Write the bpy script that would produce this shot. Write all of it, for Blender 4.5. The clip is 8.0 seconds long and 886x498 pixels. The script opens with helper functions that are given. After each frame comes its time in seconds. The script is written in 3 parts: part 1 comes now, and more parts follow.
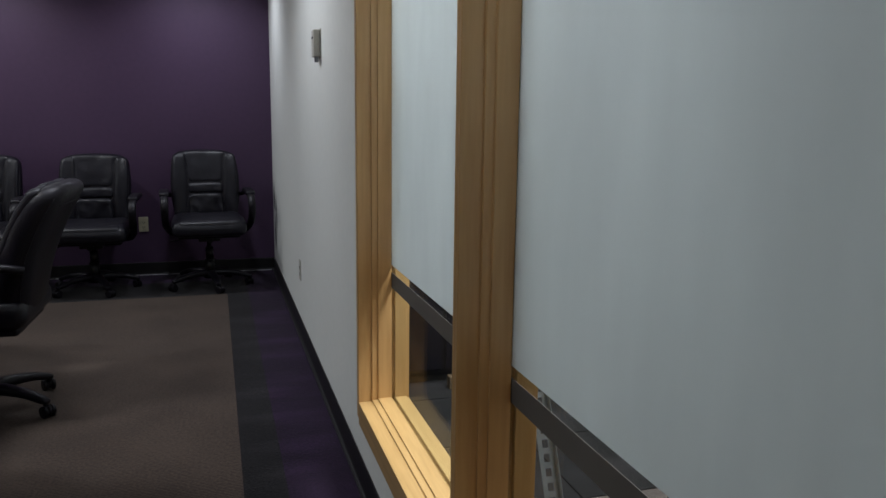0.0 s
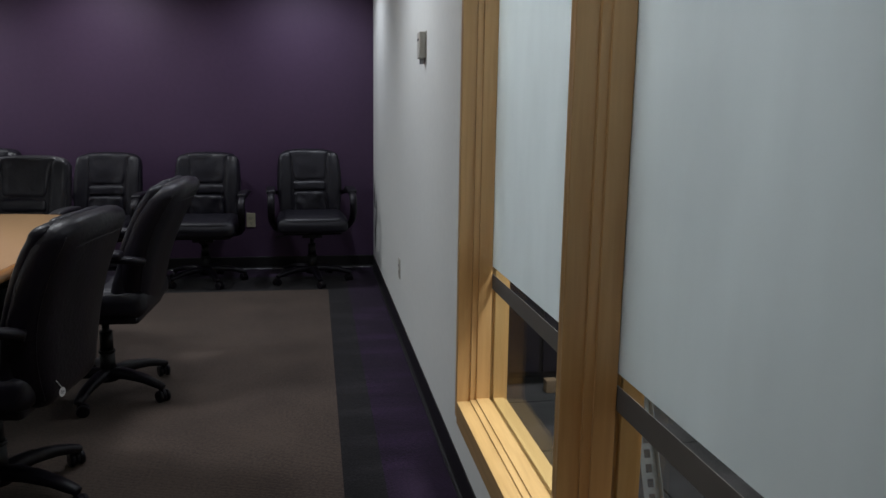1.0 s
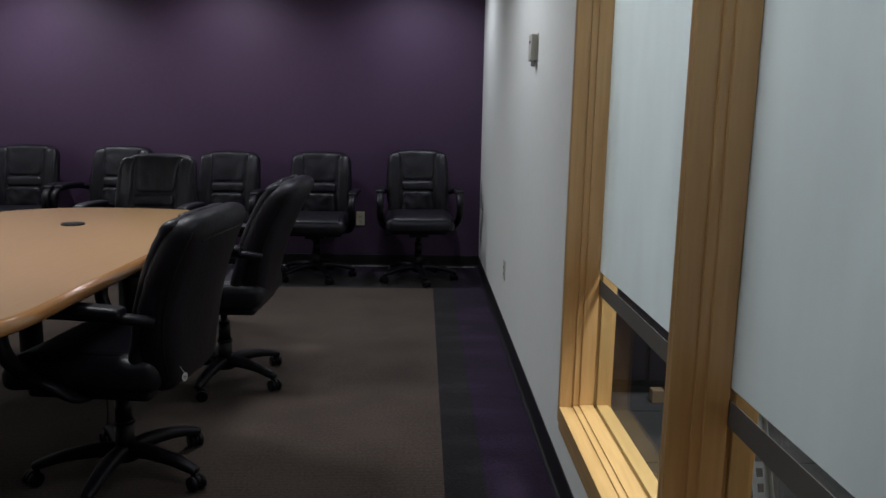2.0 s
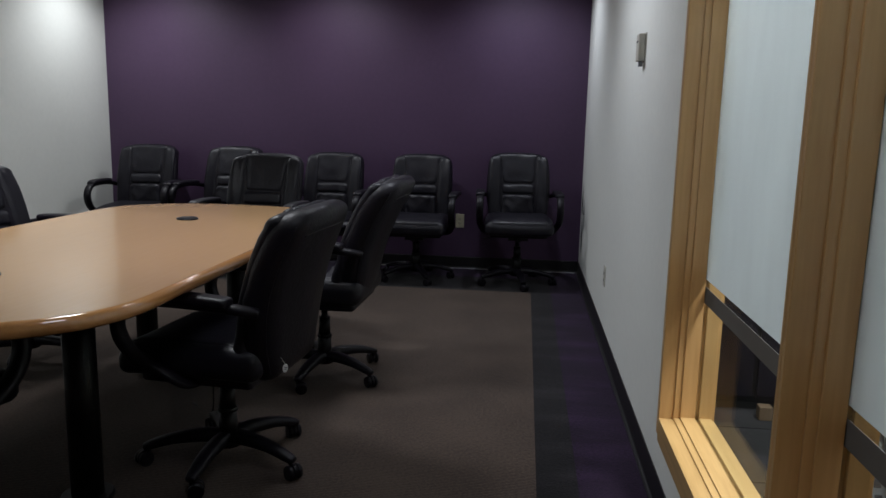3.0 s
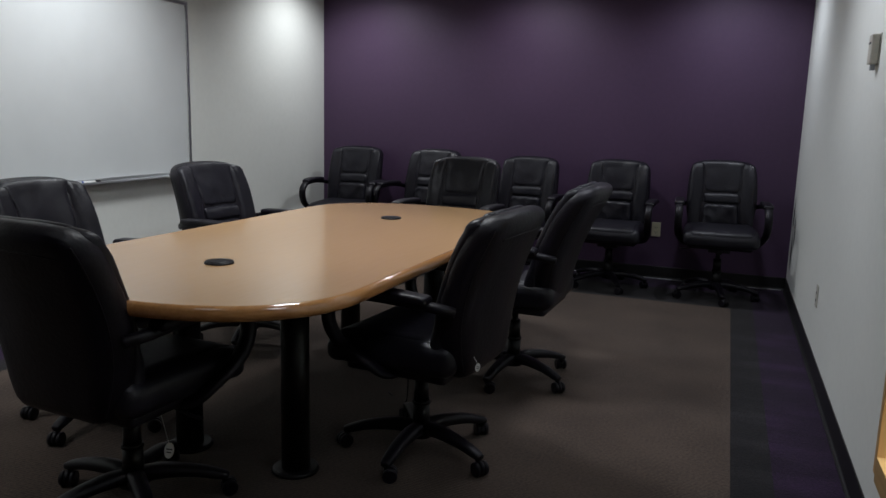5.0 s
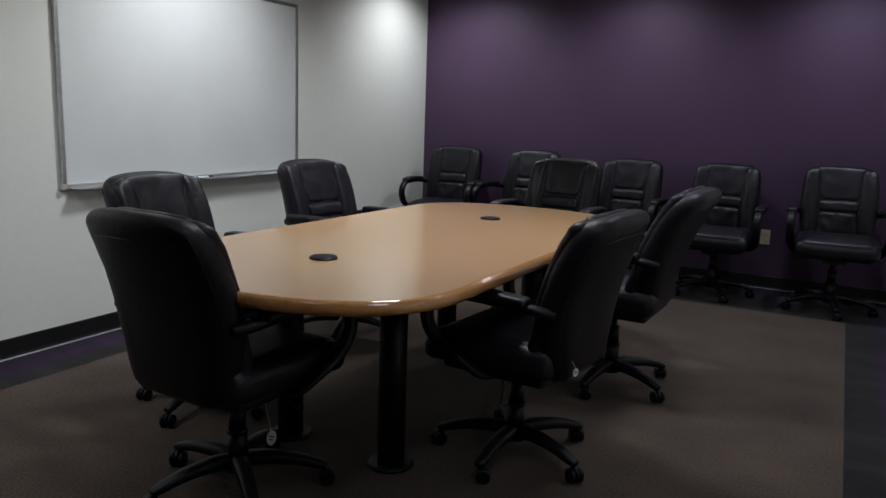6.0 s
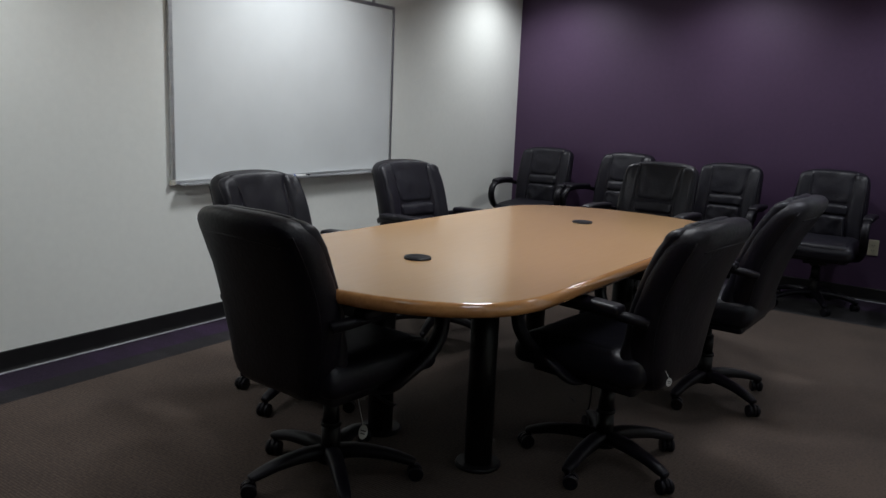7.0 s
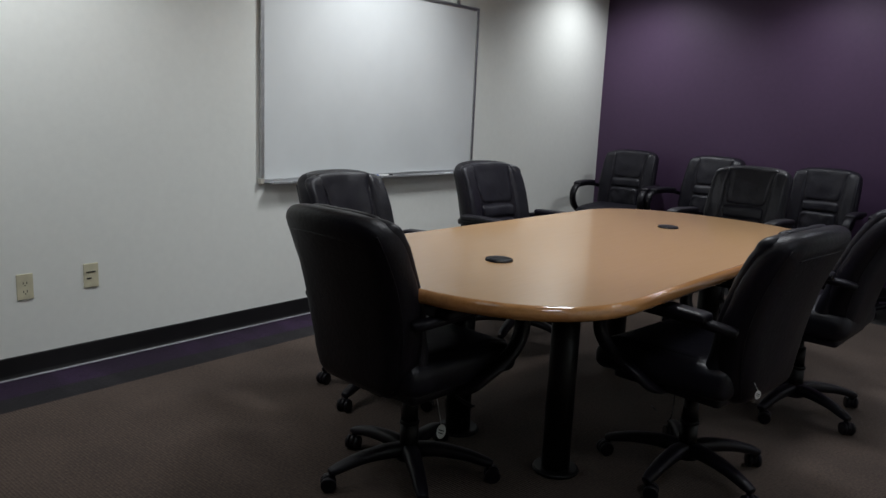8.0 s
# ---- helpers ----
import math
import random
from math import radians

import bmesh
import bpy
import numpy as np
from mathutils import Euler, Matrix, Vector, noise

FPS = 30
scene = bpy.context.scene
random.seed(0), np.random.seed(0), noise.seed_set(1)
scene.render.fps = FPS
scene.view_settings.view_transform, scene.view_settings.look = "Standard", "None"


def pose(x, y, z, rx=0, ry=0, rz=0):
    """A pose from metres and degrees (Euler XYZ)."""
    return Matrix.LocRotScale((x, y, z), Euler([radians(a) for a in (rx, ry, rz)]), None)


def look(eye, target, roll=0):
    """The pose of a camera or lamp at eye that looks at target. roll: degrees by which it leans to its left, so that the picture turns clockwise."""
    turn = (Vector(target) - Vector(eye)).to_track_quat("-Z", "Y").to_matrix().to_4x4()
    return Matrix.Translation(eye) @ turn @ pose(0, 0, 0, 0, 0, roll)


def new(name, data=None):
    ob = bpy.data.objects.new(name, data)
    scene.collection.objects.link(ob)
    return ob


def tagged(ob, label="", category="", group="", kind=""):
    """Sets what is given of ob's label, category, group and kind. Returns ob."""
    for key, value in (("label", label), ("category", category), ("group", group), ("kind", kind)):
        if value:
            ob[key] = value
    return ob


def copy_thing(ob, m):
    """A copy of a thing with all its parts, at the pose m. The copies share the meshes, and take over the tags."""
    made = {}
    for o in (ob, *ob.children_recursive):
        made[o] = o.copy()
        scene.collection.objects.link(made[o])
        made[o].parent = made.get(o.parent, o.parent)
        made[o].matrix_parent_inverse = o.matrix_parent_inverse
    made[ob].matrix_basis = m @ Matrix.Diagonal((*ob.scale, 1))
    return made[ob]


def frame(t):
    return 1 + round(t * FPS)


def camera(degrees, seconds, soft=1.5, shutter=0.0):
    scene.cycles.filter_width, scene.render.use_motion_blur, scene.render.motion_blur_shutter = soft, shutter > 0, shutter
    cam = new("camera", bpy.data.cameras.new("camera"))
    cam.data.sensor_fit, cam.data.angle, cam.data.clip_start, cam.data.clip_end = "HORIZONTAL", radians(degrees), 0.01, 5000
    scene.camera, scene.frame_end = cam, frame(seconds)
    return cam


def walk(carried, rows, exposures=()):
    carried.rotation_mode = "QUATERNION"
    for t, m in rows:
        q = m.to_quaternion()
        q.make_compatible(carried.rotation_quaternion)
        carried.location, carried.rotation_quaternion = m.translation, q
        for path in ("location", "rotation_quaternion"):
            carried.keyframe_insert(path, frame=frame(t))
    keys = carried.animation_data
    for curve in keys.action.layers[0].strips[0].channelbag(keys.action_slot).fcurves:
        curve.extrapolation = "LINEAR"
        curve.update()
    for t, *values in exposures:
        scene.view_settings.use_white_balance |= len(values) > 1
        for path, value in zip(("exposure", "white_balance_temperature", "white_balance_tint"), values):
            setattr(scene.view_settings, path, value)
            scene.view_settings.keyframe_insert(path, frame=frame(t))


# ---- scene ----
cam = camera(60.7, 8.0)
PATH = [
    (0, (0.01, -0.265, 1.25), (0.58, 1.621, 0.908), 0.7),
    (0.5, (0.003, -0.257, 1.257), (0.459, 1.659, 0.909), 0.5),
    (1, (-0.017, -0.262, 1.256), (0.313, 1.68, 0.91), 0.8),
    (1.5, (-0.027, -0.274, 1.268), (0.167, 1.686, 0.917), 0.9),
    (3, (-0.023, -0.257, 1.246), (-0.227, 1.703, 0.905), 1.3),
    (3.5, (-0.025, -0.276, 1.26), (-0.35, 1.667, 0.915), 1.3),
    (4, (-0.028, -0.268, 1.261), (-0.476, 1.65, 0.913), 1.4),
    (4.5, (-0.032, -0.28, 1.261), (-0.6, 1.606, 0.914), 1.4),
    (6, (-0.065, -0.293, 1.26), (-0.975, 1.453, 0.907), 2.0),
    (6.5, (-0.065, -0.302, 1.269), (-1.082, 1.382, 0.91), 2.1),
    (7, (-0.082, -0.324, 1.273), (-1.182, 1.306, 0.91), 2.4),
    (7.5, (-0.077, -0.328, 1.273), (-1.259, 1.243, 0.908), 2.4),
    (8, (-0.094, -0.334, 1.274), (-1.356, 1.172, 0.905), 2.6),
]
walk(cam, [(t, look(eye, target, roll)) for t, eye, target, roll in PATH])

# ---- plan of the room, in metres ----
XE, XW, YN, YS, ZC = 0.457, -3.585, 6.000, -1.60, 2.60     # east, west, north, south walls and ceiling
GLASS = XE + 0.115                                         # plane of the window panes
WALL_E = 0.17                                              # thickness of the east wall

# ---- light ----
sky = bpy.data.worlds.new("world")
scene.world = sky
sky.use_nodes = True
sky.node_tree.nodes["Background"].inputs[0].default_value = (0.6, 0.65, 0.7, 1)
sky.node_tree.nodes["Background"].inputs[1].default_value = 0.02

# x, y, watts, cone and tilt towards the west in degrees, softness of the cone, radius of the lamp
DOWNLIGHTS = [(-3.02, 5.35, 66, 140, 0, 0.9, 0.05), (-1.57, 5.35, 50, 140, 0, 0.9, 0.05), (-0.12, 5.35, 42, 140, 0, 0.9, 0.05),
              (-2.65, 3.00, 116, 120, 28, 0.9, 0.20), (-1.57, 2.60, 108, 120, 0, 0.9, 0.18), (-0.42, 3.20, 70, 130, -24, 0.9, 0.22),
              (-2.75, 0.75, 108, 125, 28, 0.9, 0.25), (-1.57, 0.60, 6, 125, 0, 0.8, 0.25), (-0.20, 0.95, 27, 150, 0, 0.7, 0.28)]
for x, y, watts, cone, tilt, blend, size in DOWNLIGHTS:
    lamp = bpy.data.lights.new("downlight", "SPOT")
    lamp.energy, lamp.color = watts, (0.905, 0.945, 0.99) if x < -1 else (0.885, 0.94, 1.05)
    lamp.spot_size, lamp.spot_blend, lamp.shadow_soft_size = radians(cone), blend, size
    new("downlight", lamp).matrix_world = pose(x, y, ZC - 0.06, 0, tilt)
hall = bpy.data.lights.new("corridor_light", "AREA")
hall.energy, hall.color, hall.shape, hall.size, hall.size_y = 108.0, (0.95, 0.98, 0.99), "RECTANGLE", 0.6, 1.8
new("corridor_light", hall).matrix_world = pose(1.35, 1.75, ZC - 0.03)

# ---- materials ----
def material(name, colour, rough=0.5, metal=0.0, vary=0.15, scale=8.0, bump=0.0, bump_scale=200.0, stretch=(1, 1, 1), coat=0.0,
             spec=0.5, stain=0.0, stain_scale=1.5):
    """A plain surface: its colour varied at two scales, its gloss uneven, its grain raised."""
    m = bpy.data.materials.new(name)
    m.use_nodes = True
    n, l = m.node_tree.nodes, m.node_tree.links
    b = n["Principled BSDF"]
    b.inputs["Roughness"].default_value, b.inputs["Metallic"].default_value = rough, metal
    b.inputs["Specular IOR Level"].default_value = spec
    b.inputs["Coat Weight"].default_value, b.inputs["Coat Roughness"].default_value = coat, 0.12
    tc, mp = n.new("ShaderNodeTexCoord"), n.new("ShaderNodeMapping")
    mp.inputs["Scale"].default_value = stretch
    l.new(tc.outputs["Object"], mp.inputs[0])
    fine, wide = n.new("ShaderNodeTexNoise"), n.new("ShaderNodeTexNoise")
    fine.inputs["Scale"].default_value, fine.inputs["Detail"].default_value = scale, 6
    wide.inputs["Scale"].default_value, wide.inputs["Detail"].default_value = stain_scale, 3
    l.new(mp.outputs[0], fine.inputs[0])
    l.new(tc.outputs["Object"], wide.inputs[0])
    ramp = n.new("ShaderNodeMapRange")
    ramp.inputs["To Min"].default_value, ramp.inputs["To Max"].default_value = 1 - vary, 1 + vary
    ramp.inputs["From Min"].default_value, ramp.inputs["From Max"].default_value = 0.3, 0.7
    l.new(fine.outputs["Fac"], ramp.inputs["Value"])
    ramp2 = n.new("ShaderNodeMapRange")
    ramp2.inputs["To Min"].default_value, ramp2.inputs["To Max"].default_value = 1 - stain, 1 + stain * 0.5
    ramp2.inputs["From Min"].default_value, ramp2.inputs["From Max"].default_value = 0.35, 0.65
    l.new(wide.outputs["Fac"], ramp2.inputs["Value"])
    mul = n.new("ShaderNodeMath")
    mul.operation = "MULTIPLY"
    l.new(ramp.outputs[0], mul.inputs[0])
    l.new(ramp2.outputs[0], mul.inputs[1])
    tint = n.new("ShaderNodeVectorMath")
    tint.operation = "SCALE"
    tint.inputs[0].default_value = colour
    l.new(mul.outputs[0], tint.inputs["Scale"])
    l.new(tint.outputs[0], b.inputs["Base Color"])
    gloss = n.new("ShaderNodeMapRange")
    gloss.inputs["To Min"].default_value, gloss.inputs["To Max"].default_value = max(0.02, rough - 0.06), min(1, rough + 0.06)
    l.new(wide.outputs["Fac"], gloss.inputs["Value"])
    l.new(gloss.outputs[0], b.inputs["Roughness"])
    if bump:
        grain, bp = n.new("ShaderNodeTexNoise"), n.new("ShaderNodeBump")
        grain.inputs["Scale"].default_value, grain.inputs["Detail"].default_value = bump_scale, 4
        l.new(mp.outputs[0], grain.inputs[0])
        l.new(grain.outputs["Fac"], bp.inputs["Height"])
        bp.inputs["Strength"].default_value, bp.inputs["Distance"].default_value = bump, 0.004
        l.new(bp.outputs[0], b.inputs["Normal"])
    return m


def wood(name, light, dark, along, rough, coat, grain=38.0, relief=0.06):
    """Varnished wood with straight grain along one axis (0, 1 or 2) and short flecks."""
    m = bpy.data.materials.new(name)
    m.use_nodes = True
    n, l = m.node_tree.nodes, m.node_tree.links
    b = n["Principled BSDF"]
    b.inputs["Roughness"].default_value = rough
    b.inputs["Coat Weight"].default_value, b.inputs["Coat Roughness"].default_value = coat, 0.10 if coat < 0.8 else 0.06
    tc, mp = n.new("ShaderNodeTexCoord"), n.new("ShaderNodeMapping")
    s = [1.0, 1.0, 1.0]
    s[along] = 0.06
    mp.inputs["Scale"].default_value = s
    l.new(tc.outputs["Object"], mp.inputs[0])
    rings, flecks, wide = (n.new("ShaderNodeTexNoise") for _ in range(3))
    rings.inputs["Scale"].default_value, rings.inputs["Detail"].default_value, rings.inputs["Distortion"].default_value = grain, 5, 0.6
    flecks.inputs["Scale"].default_value, flecks.inputs["Detail"].default_value = grain * 4, 1
    wide.inputs["Scale"].default_value = 2.2
    l.new(mp.outputs[0], rings.inputs[0])
    l.new(mp.outputs[0], flecks.inputs[0])
    l.new(tc.outputs["Object"], wide.inputs[0])
    add = n.new("ShaderNodeMath")
    add.operation = "MULTIPLY_ADD"
    add.inputs[1].default_value = 0.35
    l.new(flecks.outputs["Fac"], add.inputs[0])
    l.new(rings.outputs["Fac"], add.inputs[2])
    add2 = n.new("ShaderNodeMath")
    add2.operation = "MULTIPLY_ADD"
    add2.inputs[1].default_value = 0.25
    l.new(wide.outputs["Fac"], add2.inputs[0])
    l.new(add.outputs[0], add2.inputs[2])
    ramp = n.new("ShaderNodeValToRGB")
    ramp.color_ramp.elements[0].position, ramp.color_ramp.elements[0].color = 0.58, (*dark, 1)
    ramp.color_ramp.elements[1].position, ramp.color_ramp.elements[1].color = 1.0, (*light, 1)
    l.new(add2.outputs[0], ramp.inputs[0])
    l.new(ramp.outputs[0], b.inputs["Base Color"])
    bp = n.new("ShaderNodeBump")
    bp.inputs["Strength"].default_value, bp.inputs["Distance"].default_value = relief, 0.002
    l.new(rings.outputs["Fac"], bp.inputs["Height"])
    l.new(bp.outputs[0], b.inputs["Normal"])
    return m


def carpet(name, colour, second, rib=0.0, brushed=0.0):
    """Low loop pile: speckled yarn, faint ribs, trodden patches and streaks where it was brushed."""
    m = bpy.data.materials.new(name)
    m.use_nodes = True
    n, l = m.node_tree.nodes, m.node_tree.links
    b = n["Principled BSDF"]
    b.inputs["Roughness"].default_value, b.inputs["Specular IOR Level"].default_value = 0.95, 0.12
    b.inputs["Sheen Weight"].default_value = 0.08
    tc = n.new("ShaderNodeTexCoord")
    yarn, tread, pile = n.new("ShaderNodeTexNoise"), n.new("ShaderNodeTexNoise"), n.new("ShaderNodeTexVoronoi")
    yarn.inputs["Scale"].default_value, yarn.inputs["Detail"].default_value = 90, 5
    tread.inputs["Scale"].default_value, tread.inputs["Detail"].default_value = 2.6, 5
    pile.inputs["Scale"].default_value = 190
    for t in (yarn, tread, pile):
        l.new(tc.outputs["Object"], t.inputs[0])
    mixed = n.new("ShaderNodeMath")
    mixed.operation = "MULTIPLY_ADD"
    mixed.inputs[1].default_value = 0.55
    l.new(tread.outputs["Fac"], mixed.inputs[0])
    l.new(yarn.outputs["Fac"], mixed.inputs[2])
    ramp = n.new("ShaderNodeValToRGB")
    ramp.color_ramp.elements[0].position, ramp.color_ramp.elements[0].color = 0.62, (*second, 1)
    ramp.color_ramp.elements[1].position, ramp.color_ramp.elements[1].color = 0.92, (*colour, 1)
    l.new(mixed.outputs[0], ramp.inputs[0])
    streak, across, lift, tint = n.new("ShaderNodeTexNoise"), n.new("ShaderNodeMapping"), n.new("ShaderNodeMapRange"), n.new("ShaderNodeVectorMath")
    across.inputs["Scale"].default_value = (1.6, 5.5, 1.0)
    streak.inputs["Scale"].default_value, streak.inputs["Detail"].default_value = 1.0, 3
    lift.inputs["From Min"].default_value, lift.inputs["From Max"].default_value = 0.50, 0.68
    lift.inputs["To Min"].default_value, lift.inputs["To Max"].default_value = 1.0, 1.0 + brushed
    tint.operation = "SCALE"
    l.new(tc.outputs["Object"], across.inputs[0])
    l.new(across.outputs[0], streak.inputs[0])
    l.new(streak.outputs["Fac"], lift.inputs["Value"])
    l.new(ramp.outputs[0], tint.inputs[0])
    l.new(lift.outputs[0], tint.inputs["Scale"])
    l.new(tint.outputs[0], b.inputs["Base Color"])
    height = n.new("ShaderNodeMath")
    height.operation = "ADD"
    l.new(pile.outputs["Distance"], height.inputs[0])
    if rib:
        wave = n.new("ShaderNodeTexWave")
        wave.inputs["Scale"].default_value, wave.inputs["Distortion"].default_value = rib, 1.2
        wave.bands_direction = "Y"
        l.new(tc.outputs["Object"], wave.inputs[0])
        l.new(wave.outputs["Fac"], height.inputs[1])
    bp = n.new("ShaderNodeBump")
    bp.inputs["Strength"].default_value, bp.inputs["Distance"].default_value = 0.32, 0.003
    l.new(height.outputs[0], bp.inputs["Height"])
    l.new(bp.outputs[0], b.inputs["Normal"])
    return m


def clear_glass():
    m = bpy.data.materials.new("clear_glass")
    m.use_nodes = True
    n, l = m.node_tree.nodes, m.node_tree.links
    n.remove(n["Principled BSDF"])
    see, shine, mix = n.new("ShaderNodeBsdfTransparent"), n.new("ShaderNodeBsdfGlossy"), n.new("ShaderNodeMixShader")
    see.inputs[0].default_value = (0.90, 0.93, 0.92, 1)
    shine.inputs["Roughness"].default_value = 0.02
    mix.inputs[0].default_value = 0.07
    l.new(see.outputs[0], mix.inputs[1])
    l.new(shine.outputs[0], mix.inputs[2])
    l.new(mix.outputs[0], n["Material Output"].inputs[0])
    return m


def frosted(name, colour, through_share):
    """Etched film: scatters light back and lets some through, with cloudy patches."""
    m = bpy.data.materials.new(name)
    m.use_nodes = True
    n, l = m.node_tree.nodes, m.node_tree.links
    n.remove(n["Principled BSDF"])
    tc, cloud = n.new("ShaderNodeTexCoord"), n.new("ShaderNodeTexNoise")
    cloud.inputs["Scale"].default_value, cloud.inputs["Detail"].default_value = 3.0, 4
    streak = n.new("ShaderNodeMapping")
    streak.inputs["Scale"].default_value = (1, 1.6, 0.45)
    l.new(tc.outputs["Object"], streak.inputs[0])
    l.new(streak.outputs[0], cloud.inputs[0])
    mr, tint = n.new("ShaderNodeMapRange"), n.new("ShaderNodeVectorMath")
    mr.inputs["To Min"].default_value, mr.inputs["To Max"].default_value = 0.84, 1.1
    l.new(cloud.outputs["Fac"], mr.inputs["Value"])
    tint.operation = "SCALE"
    tint.inputs[0].default_value = colour
    l.new(mr.outputs[0], tint.inputs["Scale"])
    front, back, mix = n.new("ShaderNodeBsdfDiffuse"), n.new("ShaderNodeBsdfTranslucent"), n.new("ShaderNodeMixShader")
    l.new(tint.outputs[0], front.inputs[0])
    l.new(tint.outputs[0], back.inputs[0])
    mix.inputs[0].default_value = through_share
    l.new(front.outputs[0], mix.inputs[1])
    l.new(back.outputs[0], mix.inputs[2])
    l.new(mix.outputs[0], n["Material Output"].inputs[0])
    return m


WHITE = material("white_wall_paint", (0.795, 0.805, 0.760), 0.75, vary=0.015, scale=30, bump=0.06, bump_scale=260, stain=0.02, stain_scale=1.1)
PURPLE = material("purple_wall_paint", (0.070, 0.036, 0.083), 0.55, vary=0.05, scale=30, bump=0.12, bump_scale=260, stain=0.06, stain_scale=1.3)
CEIL = material("ceiling_grey", (0.38, 0.38, 0.37), 0.9, vary=0.06, scale=60, bump=0.3, bump_scale=120)
BROWN = carpet("brown_carpet", (0.075, 0.054, 0.042), (0.045, 0.032, 0.026), rib=28)
GREY = carpet("charcoal_carpet", (0.0125, 0.0110, 0.0125), (0.0055, 0.005, 0.006), brushed=0.9)
VIOLET = carpet("violet_carpet", (0.019, 0.0085, 0.026), (0.009, 0.0045, 0.0125), brushed=0.8)
TAUPE = carpet("taupe_carpet", (0.105, 0.082, 0.078), (0.07, 0.056, 0.053))
RUBBER = material("black_rubber", (0.010, 0.0095, 0.010), 0.45, vary=0.2, scale=12, stain=0.25)
FRAME = wood("window_maple", (0.68, 0.425, 0.185), (0.56, 0.325, 0.125), 2, 0.38, 0.25, grain=26)
FRAME_Y = wood("sill_maple", (0.56, 0.36, 0.15), (0.45, 0.28, 0.108), 1, 0.38, 0.25)
TOP = wood("table_maple", (0.61, 0.368, 0.178), (0.588, 0.350, 0.166), 1, 0.26, 0.5, grain=95, relief=0.0)
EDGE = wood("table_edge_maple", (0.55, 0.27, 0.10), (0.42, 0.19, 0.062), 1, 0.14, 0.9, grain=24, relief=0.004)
LEATHER = material("black_leather", (0.0054, 0.0039, 0.0080), 0.45, spec=0.30, vary=0.25, scale=14, bump=0.35, bump_scale=70, stain=0.2, stain_scale=6)
# Same leather on the front cushions; paler blue-black colour stands in for its sheen.
LEATHER_SHEEN = material("sheen_black_leather", (0.0076, 0.0068, 0.0116), 0.42, spec=0.34, vary=0.12, scale=14, bump=0.3, bump_scale=45, stain=0.12, stain_scale=7)
PLASTIC = material("black_plastic", (0.0044, 0.0032, 0.0066), 0.45, spec=0.3, vary=0.2, scale=20, bump=0.1, bump_scale=400, stain=0.2, stain_scale=5)
STEEL = material("black_painted_steel", (0.004, 0.0038, 0.004), 0.4, spec=0.3, vary=0.15, scale=20, stain=0.2, stain_scale=4)
ALU = material("brushed_aluminium", (0.56, 0.57, 0.58), 0.35, metal=0.9, vary=0.08, scale=40, stretch=(1, 0.05, 1), stain=0.1)
ENAMEL = material("whiteboard_enamel", (0.72, 0.745, 0.745), 0.22, vary=0.015, scale=6, stain=0.03, stain_scale=2.0, coat=0.1)
IVORY = material("ivory_plastic", (0.60, 0.56, 0.40), 0.4, vary=0.06, scale=20, stain=0.08, stain_scale=12)
BEIGE = material("beige_plastic", (0.50, 0.48, 0.42), 0.45, vary=0.05, scale=20, stain=0.06, stain_scale=12)
TOE = material("grey_edge_strip", (0.36, 0.35, 0.38), 0.4, vary=0.15, scale=30, stain=0.2)
DARK = material("dark_slot", (0.01, 0.01, 0.01), 0.6)
PAPER = material("white_paper", (0.75, 0.75, 0.73), 0.7, vary=0.05, scale=40)
GALV = material("galvanised_steel", (0.30, 0.31, 0.32), 0.45, metal=0.7, vary=0.15, scale=50, stain=0.15)
BLUE = material("blue_marker_plastic", (0.03, 0.09, 0.35), 0.35)
TAN = material("tan_matt", (0.10, 0.062, 0.034), 0.8, vary=0.1, scale=20)
GLASS_MAT = clear_glass()
FROST = frosted("frosted_film", (0.81, 0.85, 0.86), 0.38)
# Same frosted film, coloured grey in place of its weaker backlight.
BAND = frosted("dim_film_band", (0.215, 0.20, 0.185), 0.4)

# ---- mesh helpers ----
def mesh(name, verts, faces, smooth=False):
    me = bpy.data.meshes.new(name)
    me.from_pydata([tuple(v) for v in verts], [], faces)
    me.update()
    if smooth:
        me.polygons.foreach_set("use_smooth", [True] * len(me.polygons))
    return me


def part(name, me, mat, parent=None, label=""):
    """Links a mesh as one object, under a thing or a part."""
    if isinstance(me, bmesh.types.BMesh):
        bm, me = me, bpy.data.meshes.new(name)
        bmesh.ops.recalc_face_normals(bm, faces=bm.faces)
        bm.to_mesh(me)
        bm.free()
    if not me.materials:
        me.materials.append(mat)
    ob = new(name, me)
    ob.parent = parent
    return tagged(ob, label)


def thing(name, label, category, group="", at=None, kind=""):
    ob = tagged(new(name), label, category, group, kind)
    ob.empty_display_size = 0.1
    if at is not None:
        ob.matrix_basis = at
    return ob


def boxes(spec, bevel=0.0, segments=2):
    """One bmesh of boxes, each from a low corner to a high corner, with softened edges."""
    bm = bmesh.new()
    for a, b in spec:
        c = bmesh.ops.create_cube(bm, size=1)["verts"]
        for v in c:
            v.co = Vector([a[i] if v.co[i] < 0 else b[i] for i in range(3)])
    if bevel:
        bmesh.ops.bevel(bm, geom=bm.edges[:], offset=bevel, segments=segments, affect="EDGES", profile=0.6)
    return bm


